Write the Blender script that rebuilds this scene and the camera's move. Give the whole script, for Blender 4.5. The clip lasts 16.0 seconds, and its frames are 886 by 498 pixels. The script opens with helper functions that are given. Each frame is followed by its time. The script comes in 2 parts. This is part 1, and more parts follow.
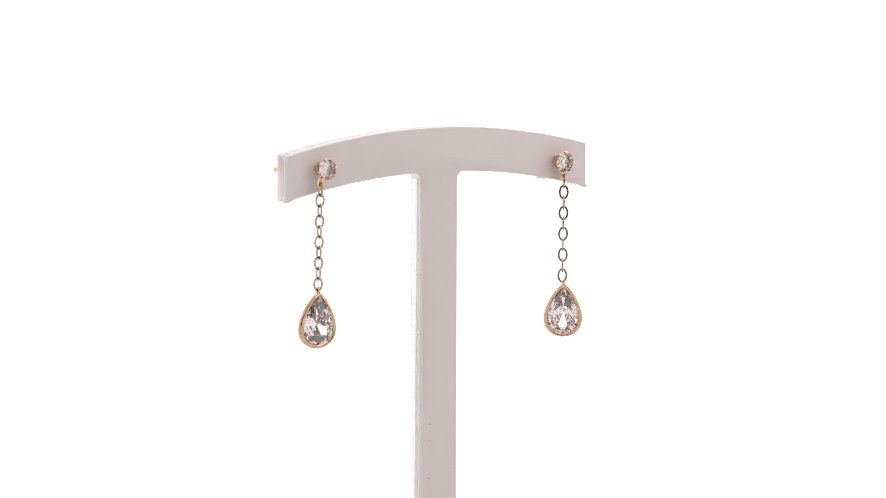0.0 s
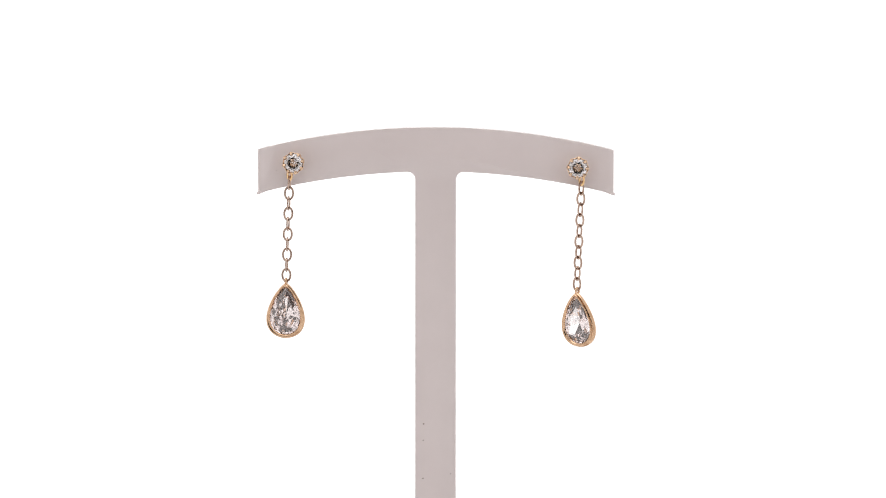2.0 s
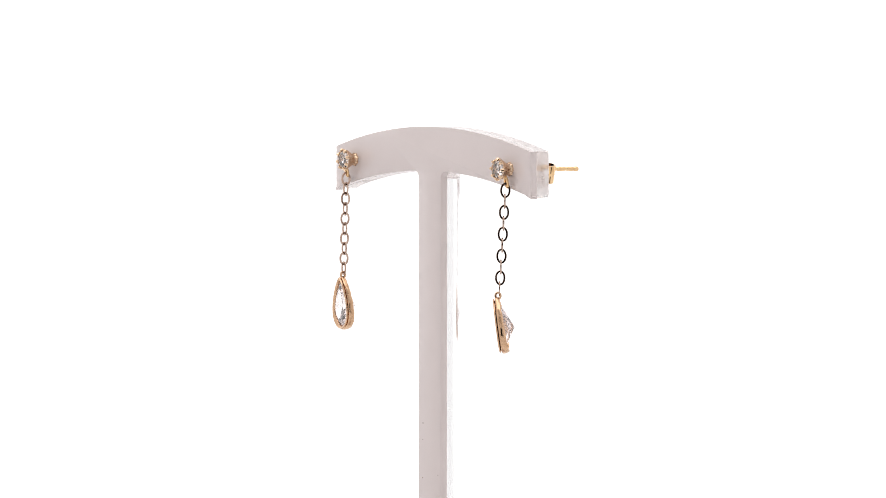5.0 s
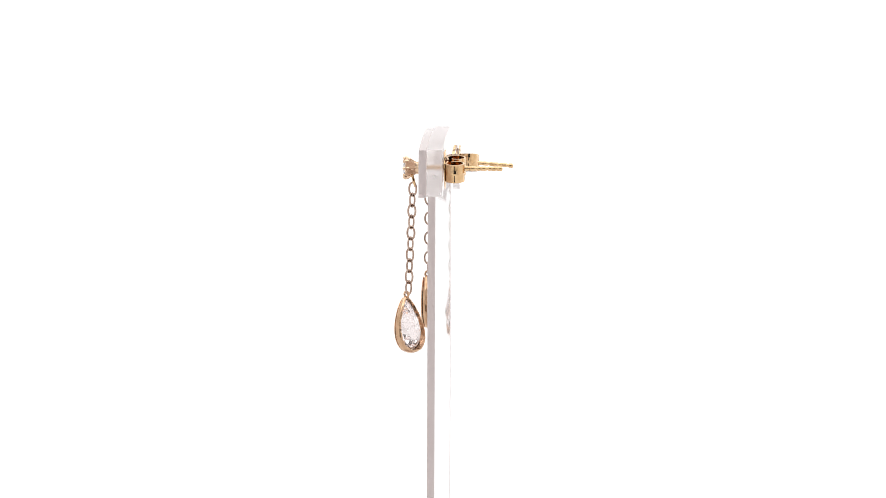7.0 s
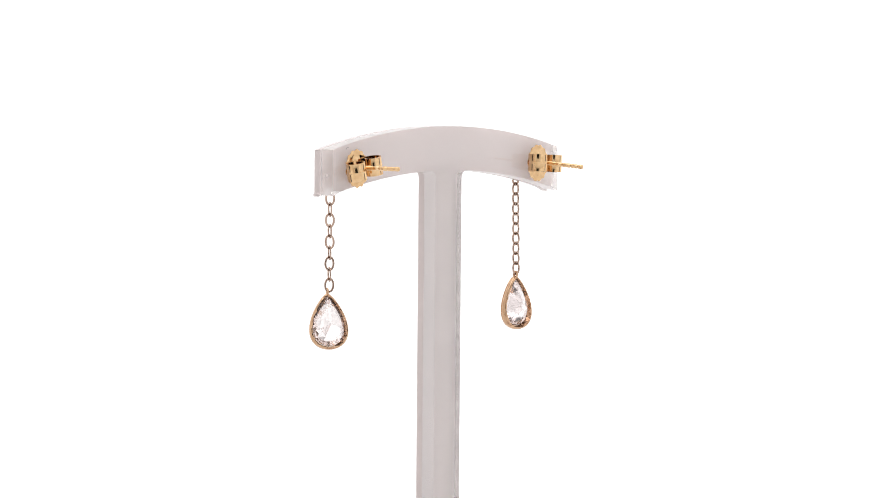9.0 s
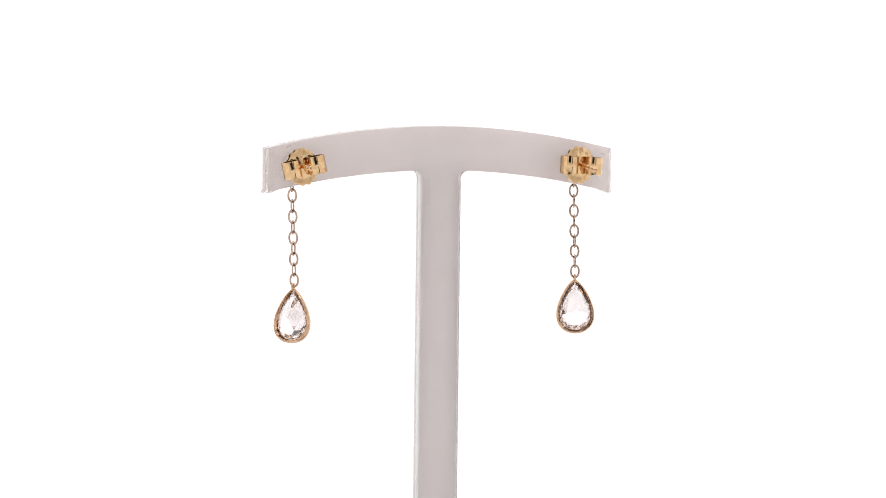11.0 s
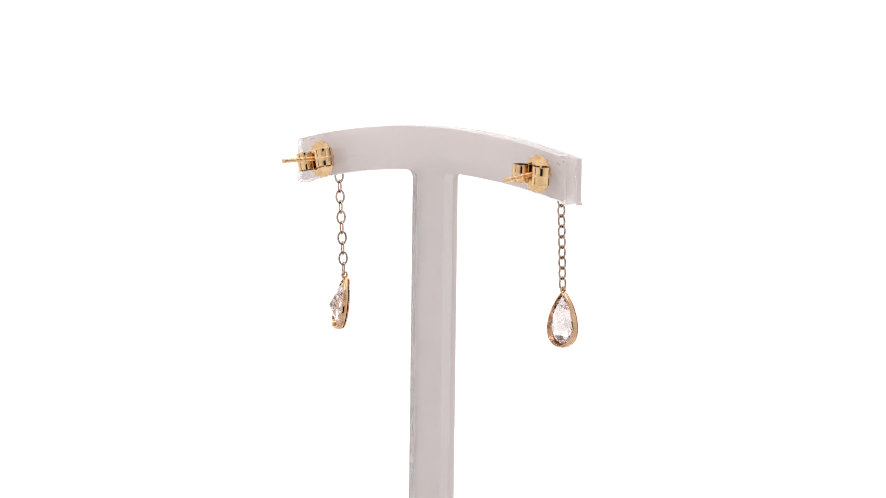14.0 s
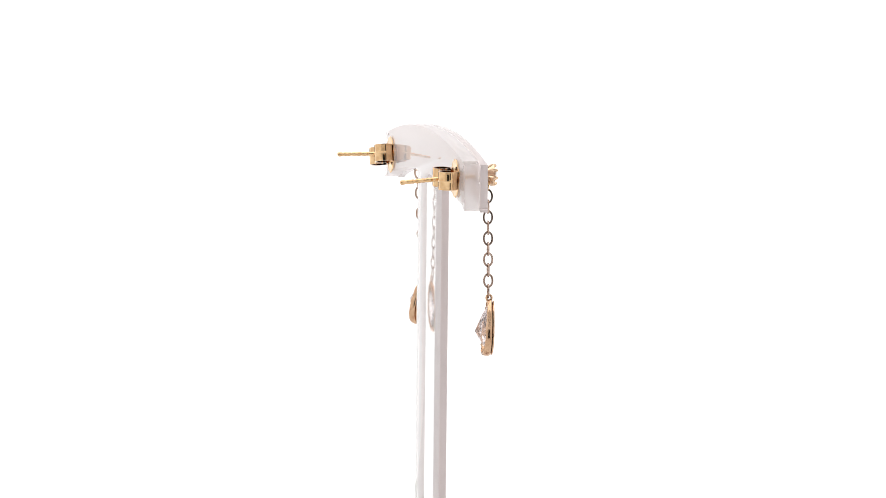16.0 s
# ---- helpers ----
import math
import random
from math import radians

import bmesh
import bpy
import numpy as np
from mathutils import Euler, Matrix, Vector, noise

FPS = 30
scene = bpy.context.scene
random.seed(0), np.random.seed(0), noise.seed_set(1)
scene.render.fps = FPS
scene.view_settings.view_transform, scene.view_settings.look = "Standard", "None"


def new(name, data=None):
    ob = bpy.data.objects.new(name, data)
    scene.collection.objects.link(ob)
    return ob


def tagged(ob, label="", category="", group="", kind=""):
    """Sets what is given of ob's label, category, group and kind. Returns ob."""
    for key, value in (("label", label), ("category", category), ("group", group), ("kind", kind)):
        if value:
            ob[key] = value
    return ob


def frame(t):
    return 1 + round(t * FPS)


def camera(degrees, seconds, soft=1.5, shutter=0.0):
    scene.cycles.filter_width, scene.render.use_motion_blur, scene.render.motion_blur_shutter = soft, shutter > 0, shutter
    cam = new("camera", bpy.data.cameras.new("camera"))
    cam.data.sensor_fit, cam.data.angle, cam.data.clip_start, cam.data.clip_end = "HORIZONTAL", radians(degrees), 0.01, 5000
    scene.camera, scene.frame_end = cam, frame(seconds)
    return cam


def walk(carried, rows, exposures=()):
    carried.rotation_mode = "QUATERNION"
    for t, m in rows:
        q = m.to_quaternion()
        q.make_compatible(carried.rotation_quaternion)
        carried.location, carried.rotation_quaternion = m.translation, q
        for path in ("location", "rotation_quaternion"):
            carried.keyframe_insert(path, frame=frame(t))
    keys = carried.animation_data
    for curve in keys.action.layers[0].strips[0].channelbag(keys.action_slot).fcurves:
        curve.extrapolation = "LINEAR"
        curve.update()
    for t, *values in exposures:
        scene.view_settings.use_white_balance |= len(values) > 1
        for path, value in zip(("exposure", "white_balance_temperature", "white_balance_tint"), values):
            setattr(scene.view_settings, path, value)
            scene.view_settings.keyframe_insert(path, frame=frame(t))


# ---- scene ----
MM = 0.001
TOP = 0.088                                  # height of the bar's end corners over the floor


# ---- camera: a long lens on a tripod, standing still ----
def tripod(dist, height, down, yaw, roll):
    flat = Vector((math.sin(yaw), math.cos(yaw), 0))
    right = Vector((math.cos(yaw), -math.sin(yaw), 0))
    ahead = flat * math.cos(down) - Vector((0, 0, 1)) * math.sin(down)
    up = flat * math.sin(down) + Vector((0, 0, 1)) * math.cos(down)
    r2 = right * math.cos(roll) + up * math.sin(roll)
    u2 = up * math.cos(roll) - right * math.sin(roll)
    m = Matrix((r2, u2, -ahead)).transposed().to_4x4()
    return Matrix.Translation((0, -dist, height)) @ m


cam = camera(12.498, 16.0, soft=1.0)
EYE = tripod(0.682122, TOP + 0.034444, 0.075436, 0.001645, 0.0067)
walk(cam, [(0.0, EYE), (16.0, EYE)], exposures=[(0.0, 0.0), (16.0, 0.0)])


# ---- the turntable's slow turn, with its slight wobble ----
def turn(t):
    a = 0.580059 - 0.315829 * t
    c, s = math.cos(a), math.sin(a)
    tip = 0.00358 * c + 0.014384 * s
    lean = 0.018754 * c + 0.002631 * s
    rise = (-0.104762 * c - 0.025329 * s) * MM
    spin = a + 0.004163 * c - 0.004834 * s
    return (Matrix.Translation((0, 0, TOP + rise)) @ Matrix.Rotation(lean, 4, "Y")
            @ Matrix.Rotation(tip, 4, "X") @ Matrix.Rotation(spin, 4, "Z"))


# ---- light: an assumed white light tent, glowing sides and roof added out of view ----
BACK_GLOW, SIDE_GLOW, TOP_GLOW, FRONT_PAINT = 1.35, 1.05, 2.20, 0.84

world = bpy.data.worlds.new("tent_surround")
scene.world = world
world.use_nodes = True
world.node_tree.nodes["Background"].inputs[0].default_value = (0.9, 0.95, 1.0, 1)
world.node_tree.nodes["Background"].inputs[1].default_value = 0.05


# ---- materials ----
def material(name, **values):
    m = bpy.data.materials.new(name)
    m.use_nodes = True
    b = m.node_tree.nodes["Principled BSDF"]
    for key, value in values.items():
        b.inputs[key.replace("_", " ")].default_value = value
    return m, m.node_tree, b


def noise_tex(tree, scale, detail=4.0, rough=0.55):
    co = tree.nodes.new("ShaderNodeTexCoord")
    n = tree.nodes.new("ShaderNodeTexNoise")
    n.inputs["Scale"].default_value = scale
    n.inputs["Detail"].default_value = detail
    n.inputs["Roughness"].default_value = rough
    tree.links.new(co.outputs["Object"], n.inputs["Vector"])
    return n


def ramp(tree, src, stops):
    r = tree.nodes.new("ShaderNodeValToRGB")
    while len(r.color_ramp.elements) < len(stops):
        r.color_ramp.elements.new(0.5)
    for e, (p, c) in zip(r.color_ramp.elements, stops):
        e.position, e.color = p, (*c, 1)
    tree.links.new(src, r.inputs["Fac"])
    return r


def bump(tree, src, b, strength, dist):
    n = tree.nodes.new("ShaderNodeBump")
    n.inputs["Strength"].default_value = strength
    n.inputs["Distance"].default_value = dist
    tree.links.new(src, n.inputs["Height"])
    tree.links.new(n.outputs["Normal"], b.inputs["Normal"])


def value_range(tree, src, lo, hi):
    r = tree.nodes.new("ShaderNodeMapRange")
    r.inputs["To Min"].default_value, r.inputs["To Max"].default_value = lo, hi
    tree.links.new(src, r.inputs["Value"])
    return r.outputs["Result"]


def acrylic(name, low, high, through_light, tint, polished=True):
    """White moulded acrylic: a milky body that lets a little light through, under a polished skin."""
    m = bpy.data.materials.new(name)
    m.use_nodes = True
    tree = m.node_tree
    tree.nodes.remove(tree.nodes["Principled BSDF"])
    c = ramp(tree, noise_tex(tree, 180.0).outputs["Fac"], [(0.3, low), (0.7, high)])
    body = tree.nodes.new("ShaderNodeBsdfDiffuse")
    tree.links.new(c.outputs["Color"], body.inputs["Color"])
    tr = tree.nodes.new("ShaderNodeBsdfTranslucent")
    tr.inputs["Color"].default_value = (*tint, 1)
    mix = tree.nodes.new("ShaderNodeMixShader")
    mix.inputs[0].default_value = through_light
    tree.links.new(body.outputs[0], mix.inputs[1])
    tree.links.new(tr.outputs[0], mix.inputs[2])
    last = mix
    if polished:
        skin = tree.nodes.new("ShaderNodeBsdfGlossy")
        tree.links.new(value_range(tree, noise_tex(tree, 420.0).outputs["Fac"], 0.0, 0.035), skin.inputs["Roughness"])
        relief = tree.nodes.new("ShaderNodeBump")
        relief.inputs["Strength"].default_value = 0.02
        relief.inputs["Distance"].default_value = 0.000005
        tree.links.new(noise_tex(tree, 2600.0, 2.0).outputs["Fac"], relief.inputs["Height"])
        tree.links.new(relief.outputs["Normal"], skin.inputs["Normal"])
        fresnel = tree.nodes.new("ShaderNodeFresnel")
        fresnel.inputs["IOR"].default_value = 1.5
        last = tree.nodes.new("ShaderNodeMixShader")
        tree.links.new(fresnel.outputs[0], last.inputs[0])
        tree.links.new(mix.outputs[0], last.inputs[1])
        tree.links.new(skin.outputs[0], last.inputs[2])
    tree.links.new(last.outputs[0], tree.nodes["Material Output"].inputs["Surface"])
    return m


def gold(name, colour, dark, rough, relief):
    m, tree, b = material(name, Metallic=1.0, Roughness=rough)
    n = noise_tex(tree, 900.0)
    c = ramp(tree, n.outputs["Fac"], [(0.3, dark), (0.65, colour)])
    tree.links.new(c.outputs["Color"], b.inputs["Base Color"])
    tree.links.new(value_range(tree, noise_tex(tree, 2200.0).outputs["Fac"], rough * 0.6, rough * 1.5), b.inputs["Roughness"])
    bump(tree, noise_tex(tree, 3500.0, 3.0).outputs["Fac"], b, relief, 0.00003)
    return m


def crystal(name, tint, ior, cloud, hue):
    """A clear stone with a trace of haze inside."""
    m = bpy.data.materials.new(name)
    m.use_nodes = True
    tree = m.node_tree
    tree.nodes.remove(tree.nodes["Principled BSDF"])
    g = tree.nodes.new("ShaderNodeBsdfGlass")
    g.inputs["Color"].default_value = (*tint, 1)
    g.inputs["Roughness"].default_value = 0.0
    g.inputs["IOR"].default_value = ior
    haze = tree.nodes.new("ShaderNodeBsdfTranslucent")
    haze.inputs["Color"].default_value = (*hue, 1)
    mix = tree.nodes.new("ShaderNodeMixShader")
    mix.inputs[0].default_value = cloud
    tree.links.new(g.outputs[0], mix.inputs[1])
    tree.links.new(haze.outputs[0], mix.inputs[2])
    tree.links.new(mix.outputs[0], tree.nodes["Material Output"].inputs["Surface"])
    return m


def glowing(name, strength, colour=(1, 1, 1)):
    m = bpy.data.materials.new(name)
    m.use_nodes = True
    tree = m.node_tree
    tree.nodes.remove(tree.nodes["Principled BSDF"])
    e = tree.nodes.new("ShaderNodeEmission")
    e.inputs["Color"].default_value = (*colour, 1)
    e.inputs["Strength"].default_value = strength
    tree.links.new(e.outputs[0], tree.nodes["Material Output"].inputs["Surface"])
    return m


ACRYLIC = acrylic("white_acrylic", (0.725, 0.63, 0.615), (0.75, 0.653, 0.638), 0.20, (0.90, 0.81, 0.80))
# Glued face: unpolished, its colour lightened for light lost behind the clear plate.
GLUED_BRIGHT = acrylic("white_acrylic_glued_side_brightened", (0.895, 0.822, 0.805), (0.915, 0.84, 0.823), 0.02, (0.95, 0.90, 0.89), polished=False)


def clear_acrylic(name, low, high):
    m, tree, b = material(name, IOR=1.49, Base_Color=(0.99, 0.98, 0.98, 1))
    b.inputs["Transmission Weight"].default_value = 1.0
    tree.links.new(value_range(tree, noise_tex(tree, 700.0).outputs["Fac"], low, high), b.inputs["Roughness"])
    return m, tree, b


CLEAR = clear_acrylic("clear_acrylic", 0.0, 0.012)[0]
CUT, tree_, b_ = clear_acrylic("cut_edge_of_clear_acrylic", 0.06, 0.16)
body_ = tree_.nodes.new("ShaderNodeBsdfDiffuse")
body_.inputs["Color"].default_value = (0.80, 0.80, 0.82, 1)
mix_ = tree_.nodes.new("ShaderNodeMixShader")
mix_.inputs[0].default_value = 0.14
tree_.links.new(b_.outputs[0], mix_.inputs[1])
tree_.links.new(body_.outputs[0], mix_.inputs[2])
tree_.links.new(mix_.outputs[0], tree_.nodes["Material Output"].inputs["Surface"])
FROST, tree_, b_ = material("frosted_edge_of_acrylic", Roughness=0.35, IOR=1.49, Base_Color=(0.86, 0.82, 0.82, 1))
tr_ = tree_.nodes.new("ShaderNodeBsdfTranslucent")
tr_.inputs["Color"].default_value = (0.96, 0.93, 0.93, 1)
mix_ = tree_.nodes.new("ShaderNodeMixShader")
mix_.inputs[0].default_value = 0.5
tree_.links.new(b_.outputs[0], mix_.inputs[1])
tree_.links.new(tr_.outputs[0], mix_.inputs[2])
tree_.links.new(mix_.outputs[0], tree_.nodes["Material Output"].inputs["Surface"])
co_ = tree_.nodes.new("ShaderNodeTexCoord")
saw_ = tree_.nodes.new("ShaderNodeTexWave")
saw_.bands_direction = "X"
saw_.inputs["Scale"].default_value = 330.0
saw_.inputs["Distortion"].default_value = 0.0
tree_.links.new(co_.outputs["Object"], saw_.inputs["Vector"])
bump(tree_, saw_.outputs["Fac"], b_, 0.9, 0.00006)
SATIN, tree_, b_ = clear_acrylic("satin_cut_end_of_clear_acrylic", 0.18, 0.32)
tr_ = tree_.nodes.new("ShaderNodeBsdfTranslucent")
tr_.inputs["Color"].default_value = (0.98, 0.95, 0.945, 1)
mix_ = tree_.nodes.new("ShaderNodeMixShader")
mix_.inputs[0].default_value = 0.4
tree_.links.new(b_.outputs[0], mix_.inputs[1])
tree_.links.new(tr_.outputs[0], mix_.inputs[2])
tree_.links.new(mix_.outputs[0], tree_.nodes["Material Output"].inputs["Surface"])
bump(tree_, noise_tex(tree_, 1400.0, 3.0).outputs["Fac"], b_, 0.08, 0.00002)
GOLD = gold("yellow_gold", (0.80, 0.55, 0.31), (0.61, 0.37, 0.18), 0.08, 0.06)
ROSE = gold("rose_gold_bezel", (0.65, 0.43, 0.28), (0.47, 0.285, 0.17), 0.07, 0.06)
PALE = gold("pale_gold", (0.77, 0.56, 0.39), (0.58, 0.38, 0.24), 0.06, 0.04)
CHAIN = gold("chain_gold", (0.50, 0.37, 0.30), (0.33, 0.215, 0.165), 0.04, 0.012)
STONE = crystal("clear_crystal", (0.985, 0.955, 0.952), 2.15, 0.03, (0.88, 0.74, 0.71))
BRILLIANT = crystal("brilliant_crystal", (0.955, 0.935, 0.935), 2.17, 0.003, (0.85, 0.76, 0.74))
SPECK = material("dust_speck", Roughness=0.8)[0]
SPECK.node_tree.nodes["Principled BSDF"].inputs["Base Color"].default_value = (0.25, 0.18, 0.14, 1)
SCUFF = material("grey_scratch", Roughness=0.6, Base_Color=(0.45, 0.42, 0.41, 1))[0]
PAINT, tree_, b_ = material("matt_white_cloth", Roughness=0.9)
r_ = ramp(tree_, noise_tex(tree_, 60.0).outputs["Fac"], [(0.3, (0.78, 0.78, 0.78)), (0.7, (0.83, 0.83, 0.83))])
tree_.links.new(r_.outputs["Color"], b_.inputs["Base Color"])
bump(tree_, noise_tex(tree_, 1500.0).outputs["Fac"], b_, 0.1, 0.0002)
GREY, tree_, b_ = material("grey_cloth", Roughness=0.9)
r_ = ramp(tree_, noise_tex(tree_, 40.0).outputs["Fac"],
          [(0.3, (FRONT_PAINT * 0.95,) * 3), (0.7, (FRONT_PAINT * 1.05,) * 3)])
tree_.links.new(r_.outputs["Color"], b_.inputs["Base Color"])


BLACK = material("dark_room", Roughness=0.8, Base_Color=(0.02, 0.02, 0.02, 1))[0]


# ---- mesh tools ----
def part(name, bm, mat, parent=None, label="", smooth=False):
    bmesh.ops.recalc_face_normals(bm, faces=bm.faces)
    me = bpy.data.meshes.new(name)
    bm.to_mesh(me)
    bm.free()
    me.materials.append(mat)
    if smooth:
        me.polygons.foreach_set("use_smooth", [True] * len(me.polygons))
        me.set_sharp_from_angle(angle=radians(40))
    ob = new(name, me)
    ob.parent = parent
    if label:
        tagged(ob, label)
    return ob


def box_bm(x0, x1, y0, y1, z0, z1):
    bm = bmesh.new()
    bmesh.ops.create_cube(bm, size=1.0)
    for v in bm.verts:
        v.co = Vector((x0 if v.co.x < 0 else x1, y0 if v.co.y < 0 else y1, z0 if v.co.z < 0 else z1))
    return bm


def loft(rings, closed=False, caps=True, bm=None):
    """Skin a row of equal closed rings."""
    bm = bm or bmesh.new()
    vs = [[bm.verts.new(p) for p in r] for r in rings]
    k = len(vs[0])
    pairs = list(zip(vs, vs[1:])) + ([(vs[-1], vs[0])] if closed else [])
    for a, b in pairs:
        for i in range(k):
            bm.faces.new((a[i], a[(i + 1) % k], b[(i + 1) % k], b[i]))
    if caps and not closed:
        bm.faces.new(list(reversed(vs[0])))
        bm.faces.new(vs[-1])
    return bm


def wire(path, radius, closed=False, sides=8, flat=1.0, bm=None, radii=None):
    """A round wire along a path of points."""
    n = len(path)
    rings = []
    side = None
    for i, p in enumerate(path):
        a = path[(i - 1) % n] if (closed or i) else path[i]
        b = path[(i + 1) % n] if (closed or i < n - 1) else path[i]
        d = (b - a).normalized()
        if side is None:
            side = d.orthogonal().normalized()
        side = (side - d * side.dot(d)).normalized()
        up = d.cross(side)
        rings.append([p + (side * math.cos(2 * math.pi * k / sides) + up * flat * math.sin(2 * math.pi * k / sides)) * (radii[i] if radii else radius)
                      for k in range(sides)])
    return loft(rings, closed=closed, bm=bm)


def lathe_y(profile, sides=32, centre=(0, 0), bm=None, wave=None):
    """Turn (y, radius) pairs about the y axis."""
    rings = []
    for y, r in profile:
        ring = []
        for k in range(sides):
            a = 2 * math.pi * k / sides
            q = r * (wave(a) if wave else 1.0)
            ring.append(Vector((centre[0] + q * math.cos(a), y, centre[1] + q * math.sin(a))))
        rings.append(ring)
    return loft(rings, bm=bm)


def scaled(bm, m):
    bmesh.ops.transform(bm, matrix=m, verts=bm.verts)
    return bm


IN_MM = Matrix.Diagonal((MM, MM, MM, 1))

# ---- the tent ----
FLOOR_LABEL = "matt white cloth floor of the light tent"
part("floor", box_bm(-0.45, 0.45, -0.95, 0.24, -0.02, 0.0), PAINT)
tagged(bpy.data.objects["floor"], FLOOR_LABEL, "floor", kind="structure")


def tent_wall(name, bm, mat, label):
    return tagged(part(name, bm, mat), label, "wall", kind="structure")


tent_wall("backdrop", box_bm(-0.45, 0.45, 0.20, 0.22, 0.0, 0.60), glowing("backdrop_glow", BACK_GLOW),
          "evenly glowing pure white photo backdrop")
# Glowing side walls, added out of view to light the stand.
tent_wall("added_glow_wall_east", box_bm(0.36, 0.38, -0.55, 0.198, 0.0, 0.598), glowing("side_glow", SIDE_GLOW),
          "unseen glowing white side wall added to light the stand")
tent_wall("added_glow_wall_west", box_bm(-0.38, -0.36, -0.55, 0.198, 0.0, 0.598), glowing("side_glow_west", SIDE_GLOW),
          "unseen glowing white side wall added to light the stand")
# Unseen front cloth with a dark gap, assumed, to shape the reflections.
for x0, x1, z0, z1 in ((-0.45, -0.19, 0.0, 0.60), (0.19, 0.45, 0.0, 0.60), (-0.19, 0.19, 0.36, 0.60)):
    tent_wall("wall_front", box_bm(x0, x1, -0.72, -0.70, z0, z1), GREY, "plain white cloth front of the tent with a camera slot")
tent_wall("wall_dark", box_bm(-0.45, 0.45, -0.97, -0.95, 0.0, 0.60), BLACK, "dark room wall behind the camera")
tent_wall("wall_front_east", box_bm(0.36, 0.38, -0.948, -0.552, 0.0, 0.598), GREY, "plain grey cloth side of the tent")
tent_wall("wall_front_west", box_bm(-0.38, -0.36, -0.948, -0.552, 0.0, 0.598), GREY, "plain grey cloth side of the tent")
ceiling = part("ceiling", box_bm(-0.45, 0.45, -0.95, -0.302, 0.602, 0.62), GREY)
tagged(ceiling, "plain grey cloth roof of the tent", "ceiling", kind="structure")
# Unseen glowing panel, added overhead to brighten the top edges.
tent_wall("added_top_glow_panel", box_bm(-0.45, 0.45, -0.30, 0.22, 0.602, 0.62), glowing("top_glow", TOP_GLOW),
          "unseen glowing white panel added over the stand to light it")


# ---- the earring stand ----
HALF, SAG, DEEP = 30.0, 3.75, 7.43           # half length, rise and height of the arched bar, in mm
CLEAR_HALF = 29.75                           # the clear plate ends a little short of the white one
STEM, FILLET = 3.42, 1.3
BASE_Z = -TOP / MM


def arch(x):
    r = (HALF * HALF + SAG * SAG) / (2 * SAG)
    return math.sqrt(r * r - x * x) - (r - SAG)


def t_outline(stem_end, burr, half=HALF):
    """The flat T: arched bar with burred lower corners, filleted stem."""
    pts = []
    n = 40
    for i in range(n + 1):
        x = -half + 2 * half * i / n
        pts.append((x, arch(x)))
    pts += [(half, -DEEP + 0.3), (half + burr, -DEEP + 0.15), (half + burr * 0.7, -DEEP - burr), (half - 0.7, -DEEP + 0.03)]
    low = [half - 1.6 - (half - 1.6 - STEM - FILLET) * i / 14 for i in range(15)]
    pts += [(x, arch(x) - DEEP) for x in low]
    yc = arch(STEM + FILLET) - DEEP - FILLET
    for i in range(1, 7):
        a = math.pi / 2 * i / 6
        pts.append((STEM + FILLET - FILLET * math.sin(a), yc + FILLET * math.cos(a)))
    if stem_end is not None:
        pts += [(STEM, stem_end), (-STEM, stem_end)]
    for i in range(6, 0, -1):
        a = math.pi / 2 * i / 6
        pts.append((-STEM - FILLET + FILLET * math.sin(a), yc + FILLET * math.cos(a)))
    pts += [(-x, arch(x) - DEEP) for x in reversed(low)]
    pts += [(-half + 0.7, -DEEP + 0.03), (-half - burr * 0.6, -DEEP - burr * 1.2), (-half - burr, -DEEP + 0.1), (-half, -DEEP + 0.3)]
    return pts


def slab(outline, y0, y1, round_off):
    """A plate of an outline in x and z, with softened edges."""
    bm = bmesh.new()
    front = [bm.verts.new((x, y0, z)) for x, z in outline]
    back = [bm.verts.new((x, y1, z)) for x, z in outline]
    k = len(outline)
    bm.faces.new(front)
    bm.faces.new(list(reversed(back)))
    for i in range(k):
        bm.faces.new((front[i], back[i], back[(i + 1) % k], front[(i + 1) % k]))
    bmesh.ops.recalc_face_normals(bm, faces=bm.faces)
    rim = [e for e in bm.edges if abs(e.verts[0].co.y - e.verts[1].co.y) < 1e-6]
    bmesh.ops.bevel(bm, geom=rim, offset=round_off, segments=2, profile=0.5, affect="EDGES", clamp_overlap=True)
    return bm


FRONT, FRONT_IN, BACK_IN, BACK = -1.34, -0.04, -0.06, 2.52   # faces of the white and of the clear plate, in mm
LEAN = Matrix.Rotation(radians(-1.41), 4, "Y")
stand = tagged(new("earring_stand"), "T-shaped earring stand of white and clear glossy acrylic, arched bar", "earring stand")
stand.empty_display_size = 0.01
SHIFT = IN_MM @ Matrix.Translation((-0.19, 0, -0.13)) @ LEAN
white_plate = part("front_plate", scaled(slab(t_outline(BASE_Z + 3.0, 0.25), FRONT, FRONT_IN, 0.07), SHIFT), ACRYLIC, stand,
                   "glossy white acrylic plate", smooth=True)
white_plate.data.materials.append(GLUED_BRIGHT)
clear_plate = part("back_plate", scaled(slab(t_outline(BASE_Z + 3.0, 0.06, CLEAR_HALF), BACK_IN, BACK, 0.09), SHIFT), CLEAR, stand,
                   "clear acrylic plate glued behind the white one", smooth=True)
clear_plate.data.materials.append(CUT)
clear_plate.data.materials.append(FROST)
clear_plate.data.materials.append(SATIN)
clear_plate.visible_shadow = False
# the glued face takes the brightened copy of the white acrylic
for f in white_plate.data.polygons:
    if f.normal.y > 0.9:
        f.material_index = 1
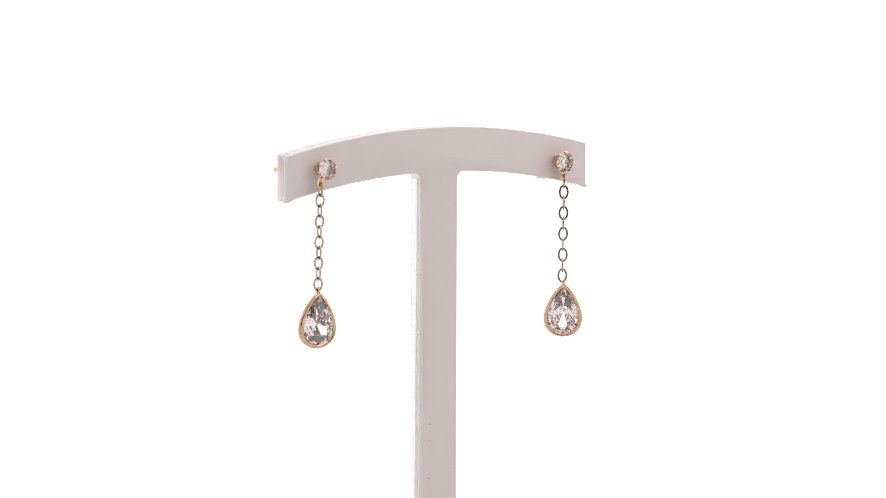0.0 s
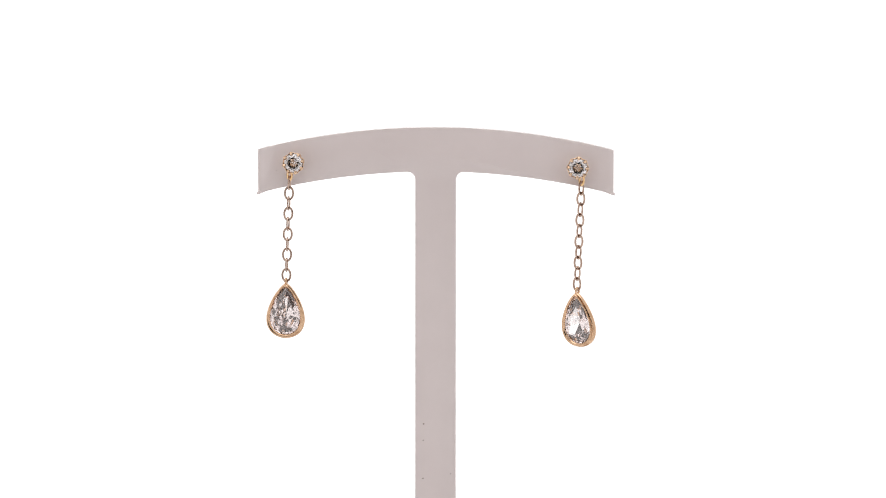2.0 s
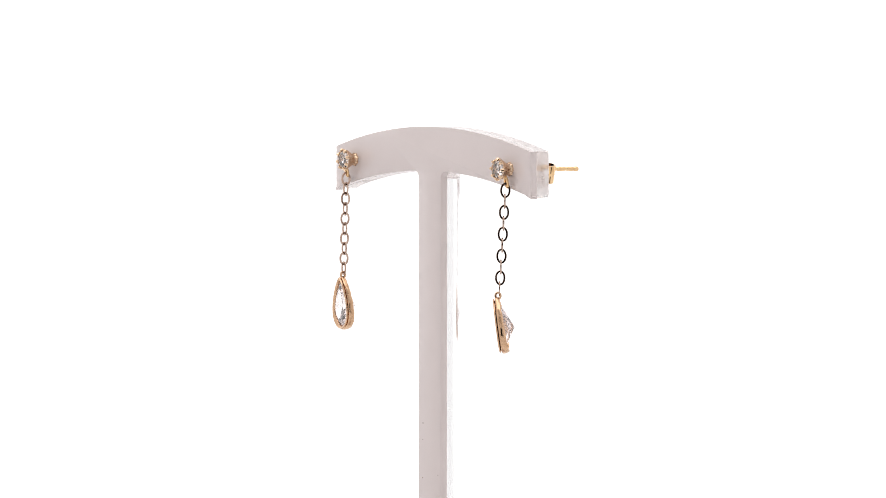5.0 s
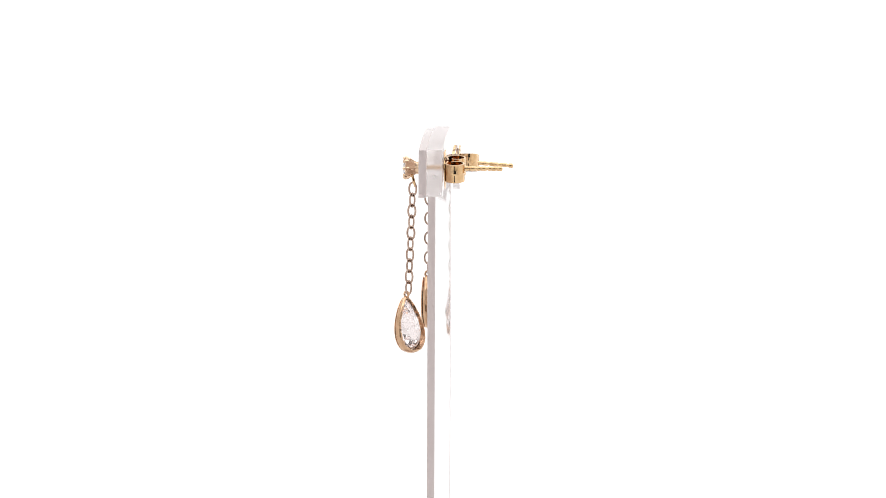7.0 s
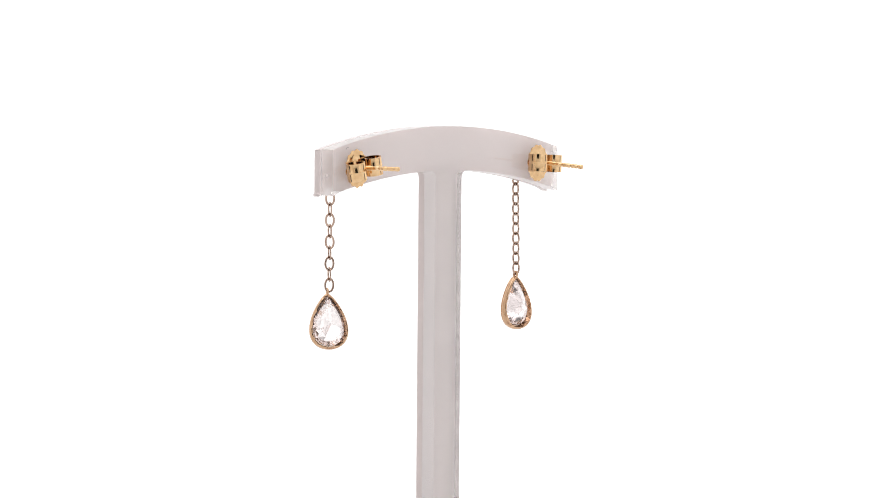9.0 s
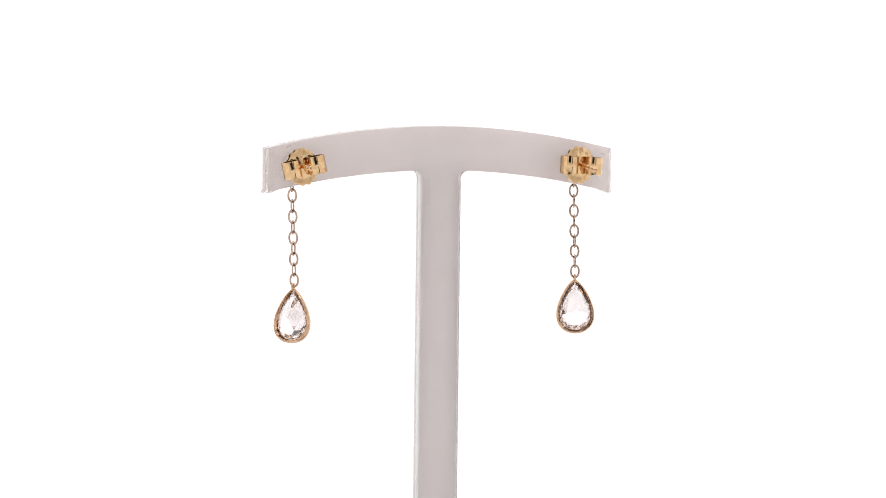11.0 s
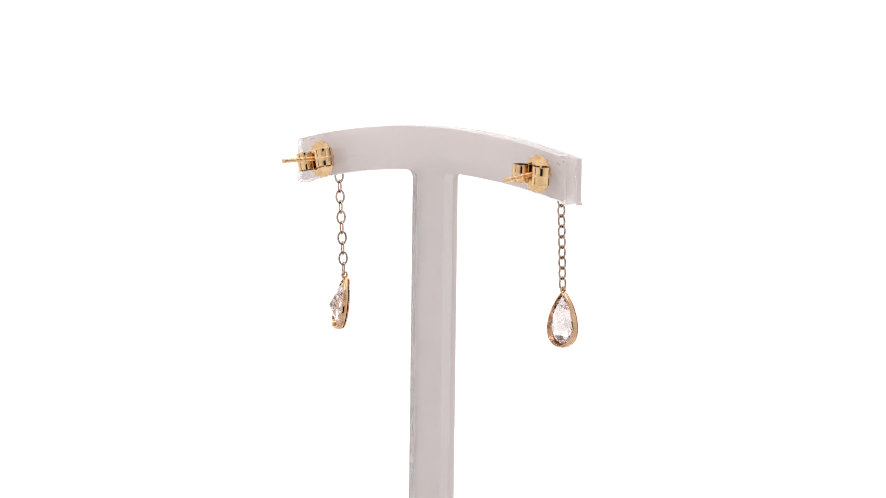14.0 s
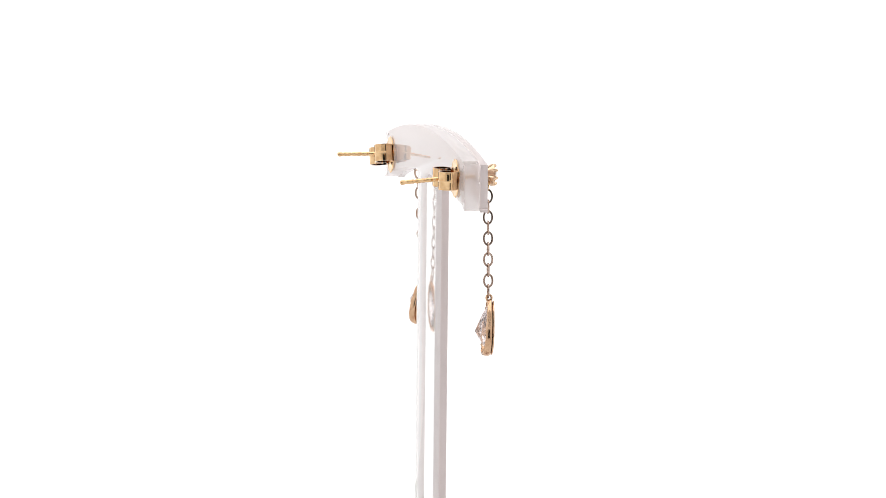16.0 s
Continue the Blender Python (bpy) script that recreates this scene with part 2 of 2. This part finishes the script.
for f in clear_plate.data.polygons:
    if abs(f.normal.y) < 0.5:
        if abs(f.center.x) > 29 * MM:
            f.material_index = 3
        else:
            f.material_index = 2 if abs(f.center.x) > 5 * MM or f.normal.z > 0.5 else 1
foot = lathe_y([(0, 21.0), (1.6, 21.0), (2.2, 20.6), (2.4, 20.0)], 64)
scaled(foot, IN_MM @ Matrix.Translation((0.0, 0.6, BASE_Z)) @ Matrix.Rotation(radians(90), 4, "X"))
part("foot", foot, ACRYLIC, stand, smooth=True)
for x, z, r in ((-2.0, -46.5, 0.13), (-2.05, -49.3, 0.10), (-2.1, -55.8, 0.12), (2.6, -55.0, 0.08), (-26.9, -3.6, 0.06)):
    sp = bmesh.new()
    bmesh.ops.create_icosphere(sp, subdivisions=1, radius=1.0)
    scaled(sp, SHIFT @ Matrix.Translation((x, FRONT - 0.01, z)) @ Matrix.Diagonal((r * 1.2, 0.04, r, 1)))
    part("speck", sp, SPECK, stand, "brown dust speck")


for x, z, r, a0 in ((26.1, -0.1, 0.5, 0.3), (-28.0, -1.2, 0.45, 1.2), (-29.0, -0.5, 0.3, 2.0)):
    path = [Vector((x + r * math.cos(a0 + 0.25 * k), BACK + 0.01, z + r * math.sin(a0 + 0.25 * k))) for k in range(8)]
    part("scratch", scaled(wire(path, 0.05, sides=5), SHIFT), SCUFF, stand, "fine grey scratch in the clear plate")


# ---- the earrings ----
def gem_round(radius, height):
    """A round brilliant: table, crown and pavilion; the table faces -y."""
    bm = bmesh.new()

    def ring(r, y, n, off):
        return [bm.verts.new((r * math.cos(2 * math.pi * (k + off) / n), y, r * math.sin(2 * math.pi * (k + off) / n))) for k in range(n)]
    table = ring(radius * 0.58, -height * 0.28, 8, 0.5)
    star = ring(radius * 0.80, -height * 0.17, 8, 0.0)
    gird = ring(radius, -0.02 * height, 16, 0.0)
    gird2 = ring(radius, 0.03 * height, 16, 0.0)
    pav = ring(radius * 0.30, height * 0.53, 8, 0.0)
    cul = bm.verts.new((0, height * 0.70, 0))
    for v in star + pav:
        v.co += Vector((random.uniform(-1, 1), random.uniform(-0.5, 0.5), random.uniform(-1, 1))) * 0.03
    bm.faces.new(table)
    for k in range(8):
        k1 = (k + 1) % 8
        g = 2 * k
        bm.faces.new((table[k - 1], table[k], star[k]))
        bm.faces.new((table[k], star[k1], gird[g + 1], star[k]))
        bm.faces.new((star[k], gird[g + 1], gird[g]))
        bm.faces.new((star[k], gird[g], gird[g - 1]))
        bm.faces.new((gird2[g], gird2[g + 1], pav[k]))
        bm.faces.new((gird2[g + 1], gird2[(g + 2) % 16], pav[k1]))
        bm.faces.new((gird2[g + 1], pav[k1], pav[k]))
        bm.faces.new((pav[k], pav[k1], cul))
    for k in range(16):
        bm.faces.new((gird[k], gird[(k + 1) % 16], gird2[(k + 1) % 16], gird2[k]))
    return bm


def pear(a, half_w, height, inset=0.0):
    """A point of a pear outline, a = 0 at the tip; the tip is up at z = 0, the belly ends at -height."""
    w, h = half_w - inset, height - 2 * inset
    s, c = math.sin(a), math.cos(a)
    x = w * s * (1.0 - 0.20 * c) * (abs(math.sin(a / 2)) ** 0.40) * 1.075
    z = -h / 2 + h / 2 * c
    return x, z - inset


def gem_pear(half_w, height, depth):
    """A pear brilliant: broad table, short crown, crushed facets at the girdle, eight long mains meeting in a point; the table faces -y."""
    bm = bmesh.new()
    mid = -height * 0.58

    def ring(scale, y, n, off, loose=0.0):
        out = []
        for k in range(n):
            x, z = pear(2 * math.pi * (k + off) / n, half_w, height)
            p = Vector((x * scale, y, mid + (z - mid) * scale))
            p += Vector((random.uniform(-1, 1), random.uniform(-0.6, 0.6), random.uniform(-1, 1))) * loose
            out.append(bm.verts.new(p))
        return out
    n = 16
    table = ring(0.66, -depth * 0.155, n, 0.5)
    star = ring(0.84, -depth * 0.095, n, 0.0, 0.03)
    gird = ring(1.0, 0.0, 2 * n, 0.0)
    gird2 = ring(1.0, depth * 0.04, 2 * n, 0.0)
    pav = ring(0.85, depth * 0.20, n, 0.0, 0.07)
    low = ring(0.63, depth * 0.385, n // 2, 0.5, 0.03)
    cul = bm.verts.new((0, depth * 0.76, mid))
    bm.faces.new(table)
    for k in range(n):
        k1, g = (k + 1) % n, 2 * k
        bm.faces.new((table[k - 1], table[k], star[k]))
        bm.faces.new((table[k], star[k1], star[k]))
        bm.faces.new((star[k], star[k1], gird[g + 1]))
        bm.faces.new((star[k], gird[g + 1], gird[g]))
        bm.faces.new((star[k], gird[g], gird[g - 1]))
        bm.faces.new((gird2[g], gird2[g + 1], pav[k]))
        bm.faces.new((gird2[g + 1], gird2[(g + 2) % (2 * n)], pav[k1]))
        bm.faces.new((gird2[g + 1], pav[k1], pav[k]))
    for k in range(n // 2):
        k1 = (k + 1) % (n // 2)
        a, b, c = pav[2 * k], pav[2 * k + 1], pav[(2 * k + 2) % n]
        bm.faces.new((a, b, low[k]))
        bm.faces.new((b, c, low[k]))
        bm.faces.new((c, low[k1], low[k]))
        bm.faces.new((low[k], low[k1], cul))
    for k in range(2 * n):
        bm.faces.new((gird[k], gird[(k + 1) % (2 * n)], gird2[(k + 1) % (2 * n)], gird2[k]))
    return bm


def bezel_bm(half_w, height):
    """The gold cup round the pear stone: sloping front lip, groove, bulging wall that deepens to the belly, ragged back edge."""
    section = [(0.72, -0.46), (0.60, -0.64), (0.44, -0.76), (0.28, -0.76), (0.18, -0.64), (0.22, -0.54), (0.58, -0.45), (0.14, -0.36), (0.02, -0.22), (0.0, 0.10),
               (0.05, 0.40), (0.15, 0.62), (0.28, 0.74), (0.40, 0.72), (0.46, 0.50), (0.58, 0.1)]
    n = 72
    rings = []
    for k in range(n):
        a = 2 * math.pi * k / n
        belly = 0.55 + 0.65 * math.sin(a / 2) ** 2
        rag, rag_y = random.uniform(-0.08, 0.10), random.uniform(-0.08, 0.08)
        ring = []
        for i, (inset, y) in enumerate(section):
            if y > 0.0:
                y = y * belly
            if i in (12, 13, 14):
                inset, y = inset + rag * (1.0 if i > 12 else 0.4), y + rag_y
            x, z = pear(a, half_w, height, inset)
            ring.append(Vector((x, y, z)))
        rings.append(ring)
    return loft(rings, closed=True)


def link_path(length, width, n=18):
    out = []
    for k in range(n):
        a = 2 * math.pi * k / n
        out.append(Vector((width / 2 * math.sin(a), 0, length / 2 * math.cos(a))))
    return out


def link_bm(length, width):
    """A flat-filed oval link."""
    section = [(0.17, 0.07), (0.125, 0.12), (-0.125, 0.12), (-0.17, 0.07), (-0.17, -0.07), (-0.125, -0.12), (0.125, -0.12), (0.17, -0.07)]
    rings = []
    for q in link_path(length, width):
        u = Vector((q.x / (width / 2) ** 2, 0, q.z / (length / 2) ** 2)).normalized()
        rings.append([q + u * a + Vector((0, b, 0)) for a, b in section])
    return loft(rings, closed=True)


def earring_back(parent, z_turn, place):
    """A friction back: scalloped disc and two curled leaves round the post."""
    disc = lathe_y([(0.0, 2.9), (0.06, 3.06), (0.16, 3.06), (0.24, 2.85), (0.12, 2.3), (0.3, 1.5), (0.42, 1.0), (0.6, 0.5)], 112,
                   wave=lambda a: 1.0 + 0.035 * math.cos(14 * a))
    spin = Matrix.Rotation(radians(z_turn), 4, "Y")
    at = IN_MM @ Matrix.Translation(place) @ spin
    nut = part("earring_back", scaled(disc, at @ Matrix.Diagonal((0.9, 1, 1.02, 1))), GOLD, parent, "yellow gold butterfly friction back", smooth=True)
    for s in (-1, 1):
        # a strip rolled into a scroll, seen end-on from above
        path = []
        steps = 30
        for k in range(steps + 1):
            f = k / steps
            a = -2.1 + f * 5.9
            r = 1.62 - 0.42 * max(0.0, f - 0.72) / 0.28
            path.append((2.05 + r * math.cos(a), 1.78 + r * math.sin(a) * 0.98))
        path = [(0.55, 0.45), (0.9, 0.40)] + path
        thick, half = 0.24, 1.48
        bm = bmesh.new()
        rings = []
        for i, (x, y) in enumerate(path):
            x0, y0 = path[max(i - 1, 0)]
            x1, y1 = path[min(i + 1, len(path) - 1)]
            d = Vector((x1 - x0, y1 - y0)).normalized()
            nx, ny = -d.y, d.x
            ring = []
            for off, z in ((0, -half), (0.0, -0.10), (-0.05, 0.0), (0.0, 0.10), (0, half), (thick, half), (thick, -half)):
                ring.append(Vector((s * (x + nx * off), y + ny * off, z)))
            rings.append(ring)
        loft(rings, bm=bm)
        part("curl", scaled(bm, at), GOLD, nut, smooth=True)
        for z0, z1 in ((-1.35, -0.25), (0.25, 1.35)):
            slit = box_bm(s * 2.05 - 0.055, s * 2.05 + 0.055, 3.28, 3.385, z0, z1)
            part("slot", scaled(slit, at), DARK, nut, "dark pressed slot in the gold")
            side = sorted((s * 3.60, s * 3.69))
            slit = box_bm(side[0], side[1], 1.70, 1.86, z0, z1)
            part("slot", scaled(slit, at), DARK, nut, "dark pressed slot in the gold")
    return nut


DARK = material("dark_slot", Roughness=0.5, Metallic=0.6)[0]
DARK.node_tree.nodes["Principled BSDF"].inputs["Base Color"].default_value = (0.05, 0.03, 0.015, 1)


LONG = Matrix.Diagonal((1, 1.10, 1, 1))      # the stud stands well off the bar


# Each drop earring: stud in claws, post with its back, hook, chain and pendant.
def earring(label, hook_dx, yaw, pend_yaw, lean_x, stone_turn, back_turn, links, end, slant, dip, nut_at, out, lean_y, tilt, drop, fore):
    """A drop earring; its origin is where the post meets the bar's front face."""
    e = tagged(new("drop_earring"), label, "earring", group="pair of drop earrings")
    e.empty_display_size = 0.003
    # stud: tapered cup with eight claws
    cup = lathe_y([(0.0, 1.12), (-0.12, 1.14), (-0.35, 0.98), (-0.80, 0.96), (-1.30, 1.25), (-1.75, 1.58), (-2.02, 1.78), (-2.14, 1.82), (-2.18, 1.76), (-2.06, 1.65),
                   (-1.45, 1.02), (-1.0, 0.6), (-0.8, 0.12)], 64, wave=lambda a: 1.0 - 0.05 * math.cos(8 * a))
    spin = Matrix.Rotation(radians(stone_turn), 4, "Y")
    stud = part("stud_setting", scaled(cup, IN_MM @ LONG @ spin), PALE, e, "pale gold claw setting with a scalloped rim", smooth=True)
    for k in range(8):
        a = 2 * math.pi * (k + 0.5) / 8
        u = Vector((math.cos(a), 0, math.sin(a)))
        path = [u * q + Vector((0, y, 0)) for q, y in ((0.74, -0.45), (0.98, -1.0), (1.34, -1.6), (1.61, -2.02), (1.66, -2.24), (1.55, -2.42), (1.34, -2.50))]
        part("claw", scaled(wire(path, 0.3, sides=8, radii=(0.16, 0.22, 0.28, 0.31, 0.30, 0.26, 0.12)), IN_MM @ LONG @ spin), PALE, stud, smooth=True)
    part("round_stone", scaled(gem_round(1.63, 1.64), IN_MM @ LONG @ spin @ Matrix.Translation((0, -2.06, 0))), BRILLIANT, stud, "clear round brilliant crystal")
    # post with its notches
    prof = [(-0.4, 0.38)]
    for c, deep in ((5.5, 0.04), (4.3, 0.09), (3.6, 0.04), (2.5, 0.10), (1.9, 0.04), (1.0, 0.07)):
        prof += [(end - c - 0.22, 0.385), (end - c - 0.06, 0.385 - deep), (end - c + 0.10, 0.385 - deep), (end - c + 0.22, 0.385)]
    prof += [(end - 0.35, 0.42), (end - 0.1, 0.36), (end, 0.15)]
    part("post", scaled(lathe_y(prof, 16), IN_MM @ Matrix.Rotation(slant, 4, "Z") @ Matrix.Rotation(dip, 4, "X")), GOLD, e, smooth=True)
    earring_back(e, back_turn, (nut_at[0], BACK - FRONT + 0.05, nut_at[1]))
    # hook ring under the stud
    loop = [Vector((hook_dx + 0.62 * math.sin(a) * 0.55, out + 0.1 - 0.25 * math.cos(a), -2.0 + 0.95 * math.cos(a)))
            for a in [2 * math.pi * k / 18 for k in range(18)]]
    part("hook_ring", scaled(wire(loop, 0.21, closed=True), IN_MM), GOLD, e, smooth=True)
    # chain
    z = -2.55
    pitch = (drop - 2.55) / links
    hang = Matrix.Translation((hook_dx, out, 0))
    for k in range(links):
        f = (k + 0.5) / links
        zc = z - pitch * (k + 0.5)
        jit = random.uniform(-4, 4)
        sway = random.uniform(-2.5, 2.5)
        m = (IN_MM @ hang @ Matrix.Translation((lean_x * f, lean_y * f, zc))
             @ Matrix.Rotation(radians(yaw + (pend_yaw - yaw) * f + jit + (0 if k % 2 else 90)), 4, "Z") @ Matrix.Rotation(radians(sway), 4, "Y"))
        part("chain_link", scaled(link_bm(pitch + 0.40, 1.40), m), CHAIN, e, smooth=True)
    # pendant
    m = (IN_MM @ hang @ Matrix.Translation((lean_x, lean_y + fore, -drop - 0.35)) @ Matrix.Rotation(radians(pend_yaw), 4, "Z")
         @ Matrix.Rotation(radians(tilt), 4, "X"))
    pend = part("pendant_bezel", scaled(bezel_bm(3.33, 9.4), m @ Matrix.Translation((0, 0, -0.1))), ROSE, e,
                "rose gold pear-shaped bezel", smooth=True)
    part("pear_stone", scaled(gem_pear(2.70, 8.2, 3.2), m @ Matrix.Translation((0, -0.24, -0.62))), STONE, pend, "clear faceted pear-shaped crystal")
    bail = [Vector((0, 0.42 * math.sin(a), 0.1 + 0.5 * math.cos(a))) - Vector((0, fore * 0.4, 0)) for a in [2 * math.pi * k / 16 for k in range(16)]]
    part("bail", scaled(wire(bail, 0.2, closed=True), m), ROSE, pend, smooth=True)
    return e


LEFT_AT = Matrix.Translation((-23.96 * MM, FRONT * MM, -2.94 * MM))
RIGHT_AT = Matrix.Translation((23.90 * MM, FRONT * MM, -2.44 * MM))
left = earring("gold drop earring with crystal stud and pear pendant, chain barely twisted",
               -0.66, -5, -8, -0.15, 8, -4, 10, 13.4, 0.051, -0.079, (-0.1, -0.5), -1.35, -0.15, 2.2, 19.85, -0.2)
right = earring("gold drop earring with crystal stud and twisted chain, turned pear pendant",
                0.66, -27, -36, -0.30, 25, 11, 10, 13.4, -0.028, -0.007, (-0.05, -0.2), -1.2, -0.72, 8.5, 20.45, -0.45)


# ---- what moves ----
def motions():
    times = [0.5 * k for k in range(33)]
    walk(stand, [(t, turn(t)) for t in times])
    walk(left, [(t, turn(t) @ LEFT_AT) for t in times])
    walk(right, [(t, turn(t) @ RIGHT_AT) for t in times])


motions()
